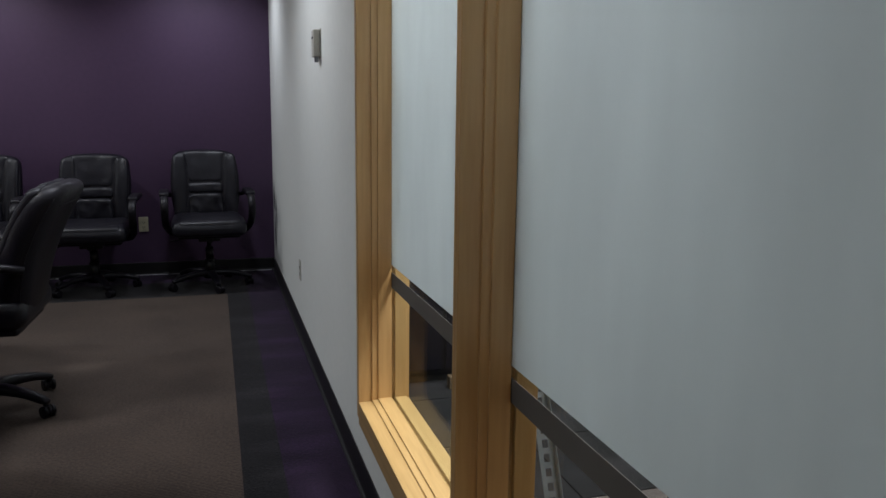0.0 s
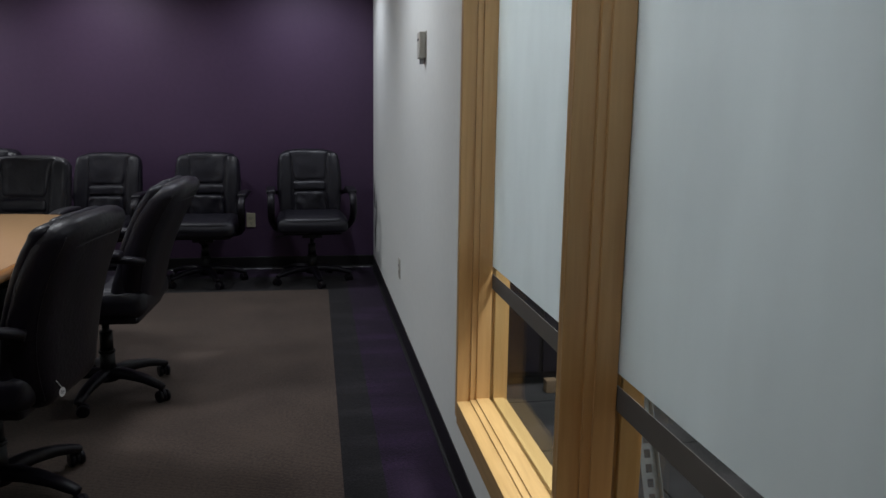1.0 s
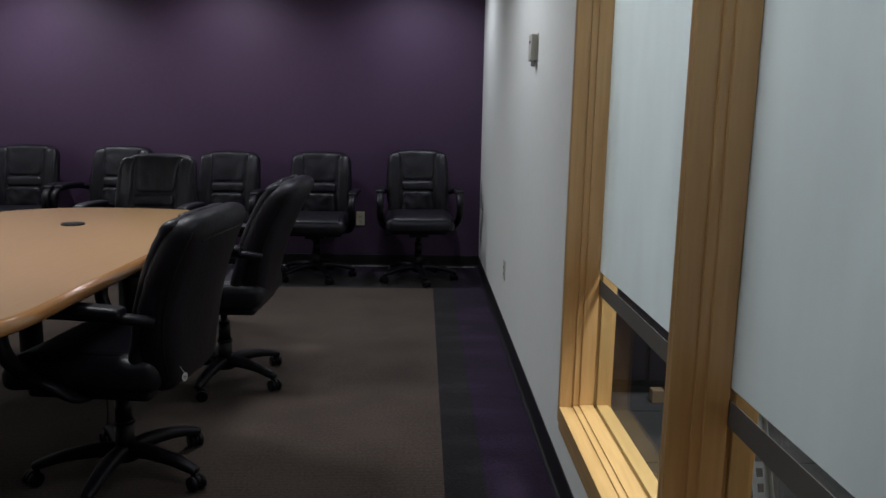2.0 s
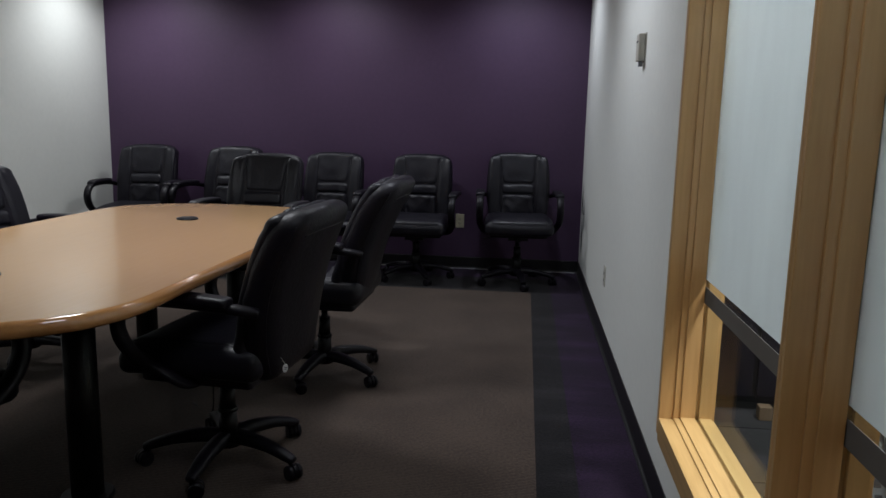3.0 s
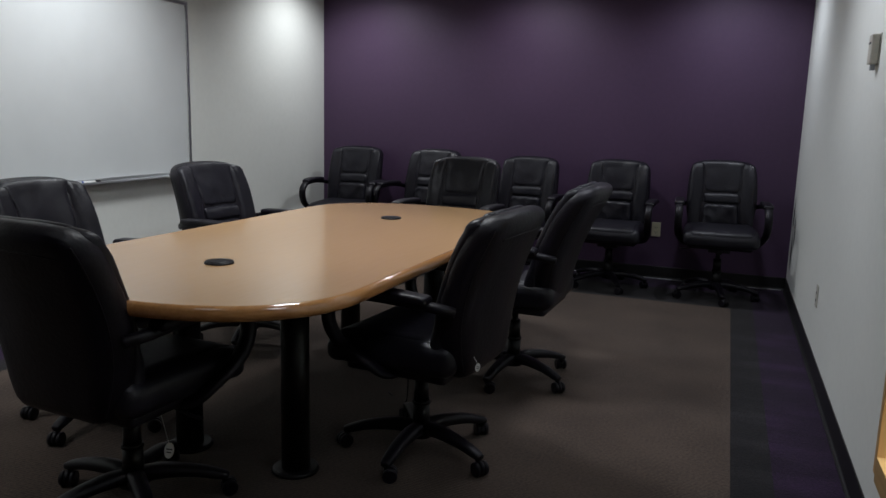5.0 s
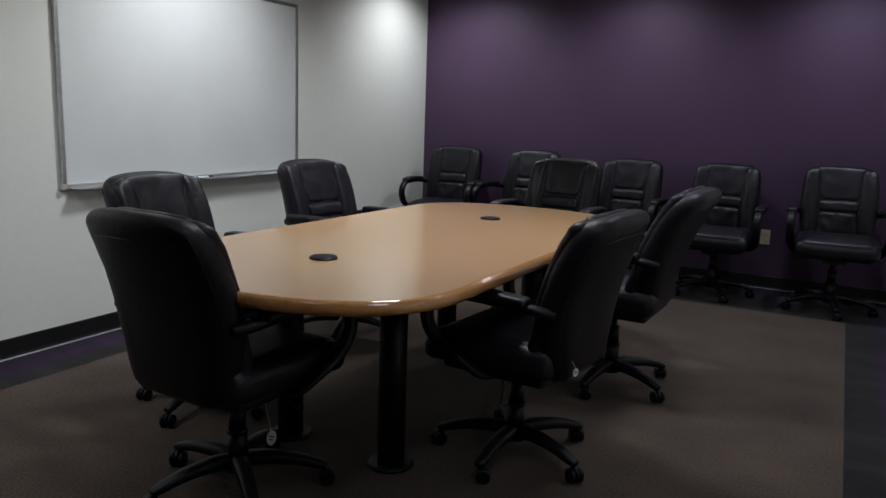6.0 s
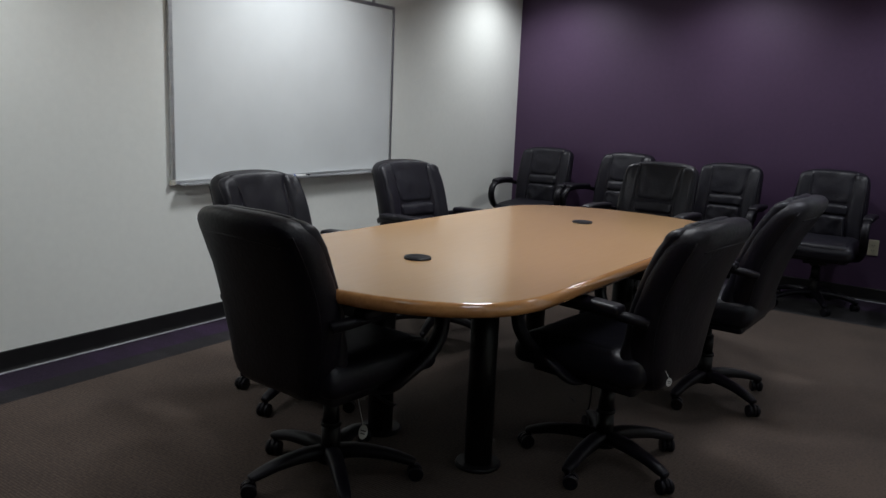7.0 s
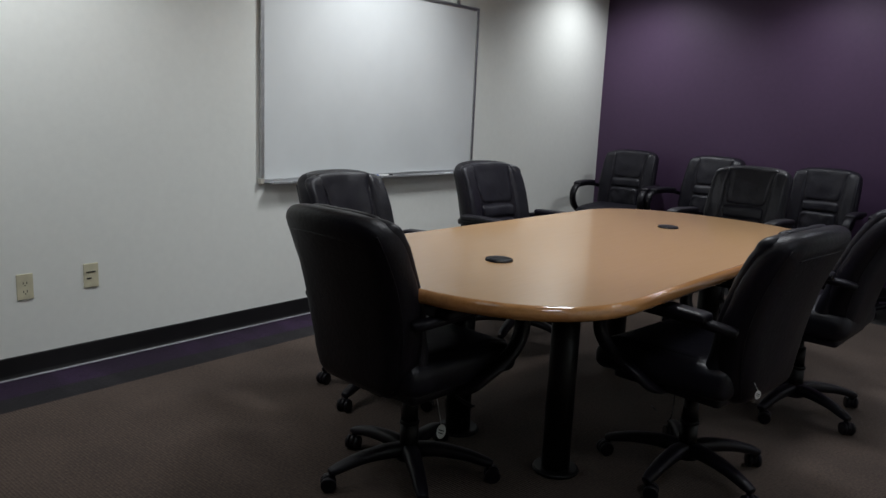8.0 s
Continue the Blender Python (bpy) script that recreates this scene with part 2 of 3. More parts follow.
def rods(spec, sides=20, bevel=0.0):
    """One bmesh of upright or lying tapered cylinders: (foot, head, radius, radius at head)."""
    bm = bmesh.new()
    for a, b, r, q in spec:
        a, b = Vector(a), Vector(b)
        m = Matrix.Translation((a + b) / 2) @ (b - a).to_track_quat("Z", "Y").to_matrix().to_4x4()
        bmesh.ops.create_cone(bm, cap_ends=True, segments=sides, radius1=r, radius2=q, depth=(b - a).length, matrix=m)
    if bevel:
        bmesh.ops.bevel(bm, geom=[e for e in bm.edges if len(e.link_faces) == 2 and e.calc_face_angle() > 0.9], offset=bevel, segments=2, affect="EDGES")
    for f in bm.faces:
        f.smooth = len(f.verts) == 4
    return bm


def soft_box(name, hx, hy, hz, r, n=12, warp=None):
    """A cushion: a box with round edges, its skin pushed about by warp(x, y, z)."""
    verts, faces, seen = [], [], {}
    line = [math.sin((2 * i / n - 1) * math.pi / 2) for i in range(n + 1)]

    def vert(p):
        key = tuple(round(c, 6) for c in p)
        if key not in seen:
            q = Vector((p[0] * hx, p[1] * hy, p[2] * hz))
            inner = Vector([max(-h + r, min(h - r, c)) for c, h in zip(q, (hx, hy, hz))])
            d = q - inner
            q = inner + d.normalized() * r if d.length > 1e-9 else q
            seen[key] = len(verts)
            verts.append(warp(*q) if warp else q)
        return seen[key]
    for axis in range(3):
        for side in (-1, 1):
            for i in range(n):
                for j in range(n):
                    quad = []
                    for a, b in ((i, j), (i + 1, j), (i + 1, j + 1), (i, j + 1)):
                        p = [0, 0, 0]
                        p[axis], p[(axis + 1) % 3], p[(axis + 2) % 3] = side, line[a], line[b]
                        quad.append(vert(p))
                    faces.append(quad if side > 0 else quad[::-1])
    return mesh(name, verts, faces, True)


def sweep(name, path, width, thick, sides=12, across=Vector((1, 0, 0)), steps=5):
    """A bar of oval section along a smooth line through the points; width and thick are one number or one a point."""
    pts = [Vector(p) for p in path]
    k = len(pts)
    ws = width if isinstance(width, (list, tuple)) else [width] * k
    ts = thick if isinstance(thick, (list, tuple)) else [thick] * k
    line = []
    for i in range(k - 1):
        p0, p1, p2, p3 = pts[max(i - 1, 0)], pts[i], pts[i + 1], pts[min(i + 2, k - 1)]
        for s in range(steps):
            t = s / steps
            c = 0.5 * (2 * p1 + (p2 - p0) * t + (2 * p0 - 5 * p1 + 4 * p2 - p3) * t * t + (3 * p1 - p0 - 3 * p2 + p3) * t ** 3)
            line.append((c, ws[i] + (ws[i + 1] - ws[i]) * t, ts[i] + (ts[i + 1] - ts[i]) * t))
    line.append((pts[-1], ws[-1], ts[-1]))
    verts, faces = [], []
    for i, (c, w, t) in enumerate(line):
        way = (line[min(i + 1, len(line) - 1)][0] - line[max(i - 1, 0)][0]).normalized()
        side = (across - way * across.dot(way)).normalized()
        up = way.cross(side)
        for j in range(sides):
            a = 2 * math.pi * j / sides
            ca, sa = math.cos(a), math.sin(a)
            verts.append(c + side * (w / 2) * math.copysign(abs(ca) ** 0.7, ca) + up * (t / 2) * math.copysign(abs(sa) ** 0.7, sa))
    for i in range(len(line) - 1):
        for j in range(sides):
            a, b = i * sides + j, i * sides + (j + 1) % sides
            faces.append((a, b, b + sides, a + sides))
    faces.append(tuple(range(sides))[::-1])
    faces.append(tuple(range(len(verts) - sides, len(verts))))
    return mesh(name, verts, faces, True)


# ---- the shell of the room ----
def structure(name, bm, mat, label):
    return tagged(part(name, bm, mat), label, name.split("_")[0], kind="structure")


structure("subfloor", boxes([((XW - 0.15, YS - 0.15, -0.12), (3.2, YN + 0.15, -0.012))]), GREY, "dark concrete slab under the carpets")
XC, XV, YC, YV = 0.063, 0.208, 5.186, 5.66                    # carpet borders east and north
XD, XU = -3.215, -3.360                                      # carpet borders west
structure("floor_carpet", boxes([((XD, YS, -0.012), (XC, YC, 0.0))]), BROWN, "brown low-pile carpet in the middle of the room")
structure("floor_border_charcoal", boxes([((XC, YS, -0.012), (XV, YV, 0.0)), ((XU, YS, -0.012), (XD, YV, 0.0)),
                                          ((XD, YC, -0.012), (XC, YV, 0.0))]), GREY, "charcoal carpet stripe round the brown carpet")
structure("floor_border_violet", boxes([((XV, YS, -0.012), (XE, YN, 0.0)), ((XW, YS, -0.012), (XU, YN, 0.0)),
                                        ((XU, YV, -0.012), (XV, YN, 0.0))]), VIOLET, "dark violet carpet stripe along the walls")
structure("wall_north", boxes([((XW - 0.15, YN, -0.012), (XE + WALL_E, YN + 0.15, ZC))]), PURPLE, "deep purple painted end wall")
structure("wall_west", boxes([((XW - 0.15, YS, -0.012), (XW, YN, ZC))]), WHITE, "off-white painted wall with a whiteboard")
# South wall is out of view; dark purple assumed, to cut bounce onto the chair backs.
structure("wall_south", boxes([((XW - 0.15, YS - 0.15, -0.012), (3.2, YS, ZC))]), PURPLE, "unseen wall closing the room, purple to cut bounce light")
W1, W2, SILL, HEAD = (1.116, 2.209), (-0.10, 1.115), 0.226, 2.16   # window openings in the east wall
EAST = structure("wall_east", boxes([
    ((XE, W1[1], -0.012), (XE + WALL_E, YN, ZC)),
    ((XE, YS, -0.012), (XE + WALL_E, W2[0], ZC)),
    ((XE, W2[0], -0.012), (XE + WALL_E, W1[1], SILL)),
    ((XE, W2[0], HEAD), (XE + WALL_E, W1[1], ZC))]), WHITE, "white painted wall with two interior windows")
# Ceiling is out of view; its grey is chosen to weaken the bounce light.
structure("ceiling", boxes([((XW - 0.15, YS - 0.15, ZC), (3.2, YN + 0.15, ZC + 0.1))]), CEIL, "unseen ceiling over the room, greyed to cut bounce light")
structure("wall_corridor", boxes([((3.05, YS, -0.012), (3.2, YN + 0.15, ZC)), ((XE + WALL_E, YN, -0.012), (3.05, YN + 0.15, ZC))]), WHITE,
          "plain white wall of the corridor outside")


def baseboard(name, a, b, inward):
    """Cove base: an upright strip with a rounded top and a curved toe on the floor."""
    profile = [(0.0, 0.0), (0.016, 0.0), (0.016, 0.003), (0.009, 0.008), (0.006, 0.018), (0.005, 0.095), (0.003, 0.100), (0.0, 0.100)]
    a, b, d = Vector(a), Vector(b), Vector(inward)
    verts = [p + d * u + Vector((0, 0, v)) for p in (a, b) for u, v in profile]
    k = len(profile)
    faces = [(i, (i + 1) % k, k + (i + 1) % k, k + i) for i in range(k)] + [tuple(range(k))[::-1], tuple(range(k, 2 * k))]
    me = mesh(name, verts, faces)
    bm = bmesh.new()
    bm.from_mesh(me)
    return structure(name, bm, RUBBER, "black rubber cove baseboard along the wall")


def edge_strip(name, a, b, mat=TOE):
    structure(name, boxes([(a, b)], 0.0015, 1), mat, "thin vinyl edge strip under the baseboard")


edge_strip("trim_north", (XW + 0.03, YN - 0.025, 0), (XE - 0.03, YN - 0.0165, 0.006))
edge_strip("trim_west", (XW + 0.0165, YS, 0), (XW + 0.025, YN - 0.0165, 0.006))
edge_strip("trim_east", (XE - 0.021, YS, 0), (XE - 0.0165, YN - 0.0165, 0.004), RUBBER)
baseboard("baseboard_north", (XW, YN, 0), (XE, YN, 0), (0, -1, 0))
baseboard("baseboard_west", (XW, YS, 0), (XW, YN - 0.016, 0), (1, 0, 0))
baseboard("baseboard_east", (XE, YS, 0), (XE, YN - 0.016, 0), (-1, 0, 0))


# ---- interior windows in the east wall ----
def window(name, y0, y1, south, north):
    """Wooden lining with stepped stops, one pane, frosted above and clear below."""
    win = thing(name, "interior window with maple frame and frosted upper glass", "window", kind="structure")
    x0, x1, t = XE - 0.004, XE + WALL_E + 0.004, 0.03

    def lining(part_name, mat, corner, t):
        # the lining board, then two stops that step up towards the glass, then one behind it
        steps = [(x0, x1, t), (x0 + 0.046, GLASS - 0.006, t + 0.006), (x0 + 0.066, GLASS - 0.006, t + 0.012), (GLASS + 0.006, x1 - 0.012, t + 0.012)]
        return part(part_name, boxes([corner(a, b, d) for a, b, d in steps], 0.002, 2), mat, win)
    lining("jamb", FRAME, lambda a, b, d: ((a, y1 - d, SILL), (b, y1, HEAD)), north)
    lining("jamb", FRAME, lambda a, b, d: ((a, y0, SILL), (b, y0 + d, HEAD)), south)
    lining("sill", FRAME_Y, lambda a, b, d: ((a, y0 + south - 0.002, SILL - 0.02), (b, y1 - north + 0.002, SILL + 0.028 + d)), t)
    lining("head", FRAME_Y, lambda a, b, d: ((a, y0 + south - 0.002, HEAD - d), (b, y1 - north + 0.002, HEAD + 0.01)), t)
    lo, hi = y0 + south + 0.003, y1 - north - 0.003
    pane = part("pane", boxes([((GLASS - 0.003, lo, SILL + 0.05), (GLASS + 0.003, hi, HEAD - 0.02))]), GLASS_MAT, win, "clear glass pane")
    pane.visible_shadow = False
    part("frosted_film", boxes([((GLASS - 0.0045, lo, 0.760), (GLASS - 0.0035, hi, HEAD - 0.03))]), FROST, win, "pale frosted privacy film")
    part("film_band", boxes([((GLASS - 0.0045, lo, 0.683), (GLASS - 0.0035, hi, 0.735))]), BAND, win, "narrow frosted film stripe, greyed for its weak backlight")
    return win


window("window_1", *W1, 0.0135, 0.03)          # the two share a narrow post
window("window_2", *W2, 0.03, 0.0155)


# ---- corridor seen through the clear glass ----
def corridor():
    floor = thing("floor_corridor", "corridor floor of taupe and charcoal carpet tiles", "floor", kind="structure")
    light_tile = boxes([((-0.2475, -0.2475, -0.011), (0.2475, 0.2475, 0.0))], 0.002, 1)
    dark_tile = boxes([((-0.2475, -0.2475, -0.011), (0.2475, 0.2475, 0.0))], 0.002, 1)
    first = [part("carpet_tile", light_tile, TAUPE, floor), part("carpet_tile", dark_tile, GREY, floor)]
    used = [False, False]
    for i in range(4):
        for j in range(12):
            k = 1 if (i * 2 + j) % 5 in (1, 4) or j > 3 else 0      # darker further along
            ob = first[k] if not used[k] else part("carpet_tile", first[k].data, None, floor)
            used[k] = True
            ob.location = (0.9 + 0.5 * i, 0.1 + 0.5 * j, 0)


corridor()
cab = thing("low_cabinet", "dark low cabinet standing in the corridor", "cabinet")
part("body", boxes([((0.74, 3.05, 0.04), (1.30, 4.2, 0.72))], 0.006), STEEL, cab)
part("plinth", boxes([((0.77, 3.08, 0.0), (1.27, 4.17, 0.04))]), DARK, cab)
part("door", boxes([((0.76, 3.035, 0.07), (1.01, 3.05, 0.70))], 0.004), PLASTIC, cab)
part("door", boxes([((1.03, 3.035, 0.07), (1.28, 3.05, 0.70))], 0.004), PLASTIC, cab)
# Small block added for an unidentified tan wedge behind the glass.
bx = thing("cardboard_wedge", "small tan block added on the corridor floor", "cardboard")
part("body", boxes([((1.02, 2.94, 0.0), (1.075, 2.99, 0.06))], 0.004), TAN, bx)


def slotted_strip(foot, head):
    """A leaning strip of slotted steel angle."""
    st = thing("slotted_strip", "leaning galvanised steel strip with a row of slots", "metal strip")
    foot, head = Vector(foot), Vector(head)
    n = (head - foot).length
    st.matrix_basis = Matrix.Translation(foot) @ (head - foot).to_track_quat("Z", "X").to_matrix().to_4x4()
    pitch, w, spec = 0.038, 0.022, []
    spec += [((-0.001, -w, 0), (0.001, -0.009, n)), ((-0.001, 0.009, 0), (0.001, w, n)), ((-0.001, w, 0), (0.020, w + 0.002, n))]
    for i in range(int(n / pitch) + 1):
        spec.append(((-0.001, -0.0092, i * pitch), (0.001, 0.0092, min(n, i * pitch + 0.016))))
    part("strip", boxes(spec), GALV, st)
    part("foot_plate", boxes([((-0.012, -0.03, -0.002), (0.03, 0.03, 0.002))]), GALV, st)
    return st


slotted_strip((0.85, 1.358, 0.0), (0.85, 1.76, 0.90))

# ---- things on the walls ----
def whiteboard():
    wb = thing("whiteboard", "large white enamel board in an aluminium frame on the wall", "whiteboard")
    y0, y1, z0, z1, x = 2.212, 4.098, 0.812, 1.975, XW
    part("panel", boxes([((x + 0.004, y0 + 0.008, z0 + 0.008), (x + 0.014, y1 - 0.008, z1 - 0.008))]), ENAMEL, wb, "clean white writing surface")
    for name, a, b in (("frame_rail", (y0, z1 - 0.022), (y1, z1)), ("frame_rail", (y0, z0), (y1, z0 + 0.022)),
                       ("frame_rail", (y0, z0 + 0.0225), (y0 + 0.022, z1 - 0.0225)), ("frame_rail", (y1 - 0.022, z0 + 0.0225), (y1, z1 - 0.0225))):
        part(name, boxes([((x + 0.001, a[0], a[1]), (x + 0.022, b[0], b[1]))], 0.003), ALU, wb)
    for y in (y0 + 0.006, y1 - 0.006):
        part("corner_cap", boxes([((x + 0.001, y - 0.012, z0 - 0.004), (x + 0.027, y + 0.012, z0 + 0.026))], 0.003), BEIGE, wb)
    part("pen_tray", boxes([((x + 0.022, y0 + 0.05, z0 - 0.004), (x + 0.070, y1 - 0.05, z0 + 0.002)),
                            ((x + 0.066, y0 + 0.05, z0 + 0.0022), (x + 0.070, y1 - 0.05, z0 + 0.010))], 0.001, 1), ALU, wb)
    part("hanging_clip", boxes([((x + 0.001, 3.86, z1 + 0.0005), (x + 0.014, 3.885, z1 + 0.028))], 0.002), ALU, wb)
    return z0 + 0.002


TRAY = whiteboard()


def marker(y, turn, barrel, cap):
    m = thing("marker", "dry-erase marker lying on the whiteboard tray", "marker", "markers on the tray",
              pose(XW + 0.045, y, TRAY + 0.0085, 0, 0, turn))
    part("barrel", rods([((0, -0.06, 0), (0, 0.028, 0), 0.008, 0.008)], 14, 0.001), barrel, m)
    part("cap", rods([((0, 0.0285, 0), (0, 0.062, 0), 0.0085, 0.0075)], 14, 0.001), cap, m)


marker(3.06, 8, PAPER, BLUE)
marker(3.16, -6, PAPER, STEEL)


def wall_plate(name, label, at, slots, mat=IVORY):
    """A bevelled cover plate, 70 by 115 mm, with its openings and two screws, facing local -y."""
    p = thing(name, label, "outlet", at=at)
    part("plate", boxes([((-0.035, -0.0058, -0.0575), (0.035, 0, 0.0575))], 0.0035, 3), mat, p)
    for x0, z0, x1, z1 in slots:
        part("slot", boxes([((x0, -0.0072, z0), (x1, -0.0058, z1))]), DARK, p)
    for z in (-0.045, 0.045):
        part("screw", rods([((0, -0.0055, z), (0, -0.0072, z), 0.003, 0.003)], 10), mat, p)
    return p


DUPLEX = [(-0.009, 0.012, -0.006, 0.022), (0.006, 0.012, 0.009, 0.022), (-0.009, -0.026, -0.006, -0.016), (0.006, -0.026, 0.009, -0.016),
          (-0.0025, 0.004, 0.0025, 0.008), (-0.0025, -0.034, 0.0025, -0.030)]
JACKS = [(-0.024, 0.014, 0.020, 0.020), (-0.022, -0.016, 0.000, -0.010)]
wall_plate("power_outlet", "ivory duplex power outlet low on the white wall", pose(XW, 0.968, 0.411, 0, 0, 90), DUPLEX)
wall_plate("data_outlet", "ivory data jack plate low on the white wall", pose(XW, 1.261, 0.422, 0, 0, 90), JACKS)
wall_plate("power_outlet", "ivory duplex power outlet on the purple wall", pose(-0.537, YN, 0.403, 0, 0, 0), DUPLEX)
wall_plate("power_outlet", "white duplex power outlet low beside the windows", pose(XE, 4.015, 0.386, 0, 0, -90), DUPLEX, BEIGE)


def wall_sensor():
    s = thing("thermostat", "small beige wall thermostat with a dark lower edge", "thermostat", at=pose(XE, 3.05, 1.549, 0, 0, -90))
    part("case", boxes([((-0.036, -0.032, -0.052), (0.036, -0.004, 0.058))], 0.006, 3), BEIGE, s)
    part("back_plate", boxes([((-0.040, -0.004, -0.056), (0.040, 0, 0.062))], 0.0015), BEIGE, s)
    part("lever", boxes([((-0.012, -0.024, -0.074), (0.012, -0.008, -0.052))], 0.002), GALV, s)
    part("dial_window", boxes([((-0.020, -0.0335, 0.022), (0.020, -0.0318, 0.030))]), DARK, s)


wall_sensor()


def downlight_trim(x, y):
    t = thing("recessed_light", "round recessed downlight in the ceiling", "ceiling light", "recessed ceiling lights", pose(x, y, ZC))
    bm = bmesh.new()
    rings = [[bm.verts.new((r * math.cos(2 * math.pi * i / 32), r * math.sin(2 * math.pi * i / 32), z)) for i in range(32)]
             for r, z in ((0.095, 0.0), (0.092, -0.006), (0.078, -0.006), (0.072, 0.0))]
    for a, b in zip(rings, rings[1:]):
        for i in range(32):
            bm.faces.new((a[i], a[(i + 1) % 32], b[(i + 1) % 32], b[i]))
    part("trim_ring", bm, CEIL, t)


for x, y, *_ in DOWNLIGHTS:
    downlight_trim(x, y)


# ---- conference table ----
def outline(hw, hl, end, power, count=40):
    """A long table with straight sides and blunt rounded ends, counter-clockwise from the east side."""
    pts = []
    for sy in (1, -1):
        for i in range(count + 1):
            a = math.pi * i / count if sy > 0 else math.pi + math.pi * i / count
            c, s = math.cos(a), math.sin(a)
            pts.append(Vector((hw * math.copysign(abs(c) ** (2 / power), c), sy * (hl - end) + end * math.copysign(abs(s) ** (2 / power), s), 0)))
    return pts


def table():
    t = thing("conference_table", "long maple-veneer conference table with rounded ends and black legs", "table", at=pose(-1.616, 2.542, 0, 0, 0, -1.5))
    pts = outline(0.614, 1.275, 0.46, 2.35)
    k = len(pts)
    norms = [(pts[(i + 1) % k] - pts[i - 1]).normalized().cross(Vector((0, 0, 1))) for i in range(k)]
    H = 0.745

    def loft(name, profile, cap_top, cap_bottom):
        verts = [p - n * inset + Vector((0, 0, z)) for inset, z in profile for p, n in zip(pts, norms)]
        faces = []
        for r in range(len(profile) - 1):
            for i in range(k):
                faces.append((r * k + i, r * k + (i + 1) % k, (r + 1) * k + (i + 1) % k, (r + 1) * k + i))
        if cap_top:
            faces.append(tuple(range((len(profile) - 1) * k, len(profile) * k)))
        if cap_bottom:
            faces.append(tuple(range(k))[::-1])
        me = mesh(name, verts, faces, False)
        for f in me.polygons:
            f.use_smooth = len(f.vertices) == 4
        return me
    part("tabletop", loft("tabletop", [(0.020, H - 0.030), (0.020, H)], True, True), TOP, t, "pale maple veneer top")
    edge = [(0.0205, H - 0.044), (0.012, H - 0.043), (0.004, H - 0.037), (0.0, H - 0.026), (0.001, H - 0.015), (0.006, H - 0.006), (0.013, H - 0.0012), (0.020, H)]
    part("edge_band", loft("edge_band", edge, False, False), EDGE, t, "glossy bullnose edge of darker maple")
    part("underside", loft("underside", [(0.0207, H - 0.046), (0.0207, H - 0.0302)], False, True), STEEL, t)
    for y in (-0.625, 0.625):
        for x in (-0.235, 0.235):
            leg = part("leg", rods([((x, y, 0.012), (x, y, H - 0.06), 0.050, 0.050)], 28), STEEL, t)
            part("foot", rods([((x, y, 0.0), (x, y, 0.014), 0.085, 0.080)], 32, 0.003), STEEL, leg)
            part("mounting_plate", boxes([((x - 0.09, y - 0.09, H - 0.060), (x + 0.09, y + 0.09, H - 0.0465))], 0.002), STEEL, leg)
    part("stretcher", boxes([((-0.19, -0.645, H - 0.14), (0.19, -0.605, H - 0.065))], 0.003), STEEL, t)
    part("stretcher", boxes([((-0.19, 0.605, H - 0.14), (0.19, 0.645, H - 0.065))], 0.003), STEEL, t)
    part("beam", boxes([((-0.03, -0.60, H - 0.12), (0.03, 0.60, H - 0.065))], 0.003), STEEL, t)
    for y in (-0.718, 0.622):
        g = part("cable_grommet", rods([((-0.005, y, H - 0.004), (-0.005, y, H + 0.008), 0.051, 0.048)], 40, 0.0015), PLASTIC, t, "round black cable grommet")
        part("cap", rods([((-0.005, y, H + 0.008), (-0.005, y, H + 0.0095), 0.040, 0.039)], 36, 0.0007), PLASTIC, g)
    part("cord", sweep("cord", [(0.37, 0.06, H - 0.05), (0.375, 0.05, 0.60), (0.385, 0.02, 0.45), (0.37, 0.04, 0.2), (0.33, 0.10, 0.006), (0.20, 0.20, 0.005)],
                       0.006, 0.006, 6), RUBBER, t, "thin black cord hanging down")


table()


# ---- office chair, facing local +y ----
def back_point(x, v, w):
    """A place on the backrest: x across, v up it (0 to 1), w forward of its rear face."""
    y = -0.225 - 0.165 * v + 0.035 * math.sin(math.pi * min(max(v, 0), 1)) + 0.9 * x * x * (0.35 + 0.65 * v)
    drop = 0.034 * (abs(x) / 0.24) ** 3 * max(0, (v - 0.45) / 0.55) ** 2          # rounded shoulders
    return Vector((x, y + w, 0.345 + 0.595 * v - drop))


def back_pad(name, x, v0, v1, hx, w0, w1, r, taper=0.0, sag=0.0, n=10, wrinkle=0.0):
    """A stuffed piece of the backrest between the heights v0 and v1."""
    hv, L = (v1 - v0) / 2, 0.585
    mid, hw = (v0 + v1) / 2, (w1 - w0) / 2

    def warp(a, b, c):
        v = mid + c / L
        s = c / (hv * L)
        width = 1 - taper * max(0, s) ** 2 - sag * max(0, -s) ** 2
        ruck = wrinkle * (noise.noise(Vector((a * 22 + x * 9, c * 16, 3.1 + w0 * 40))) + 0.5 * noise.noise(Vector((a * 50, c * 44, 1.7))))
        return back_point(x + a * width, v, (w0 + w1) / 2 + b + (ruck if b > 0 else ruck * 0.3))
    return soft_box(name, hx, hw, hv * L, min(r, hw * 0.98, hx * 0.98, hv * L * 0.98), n, warp)


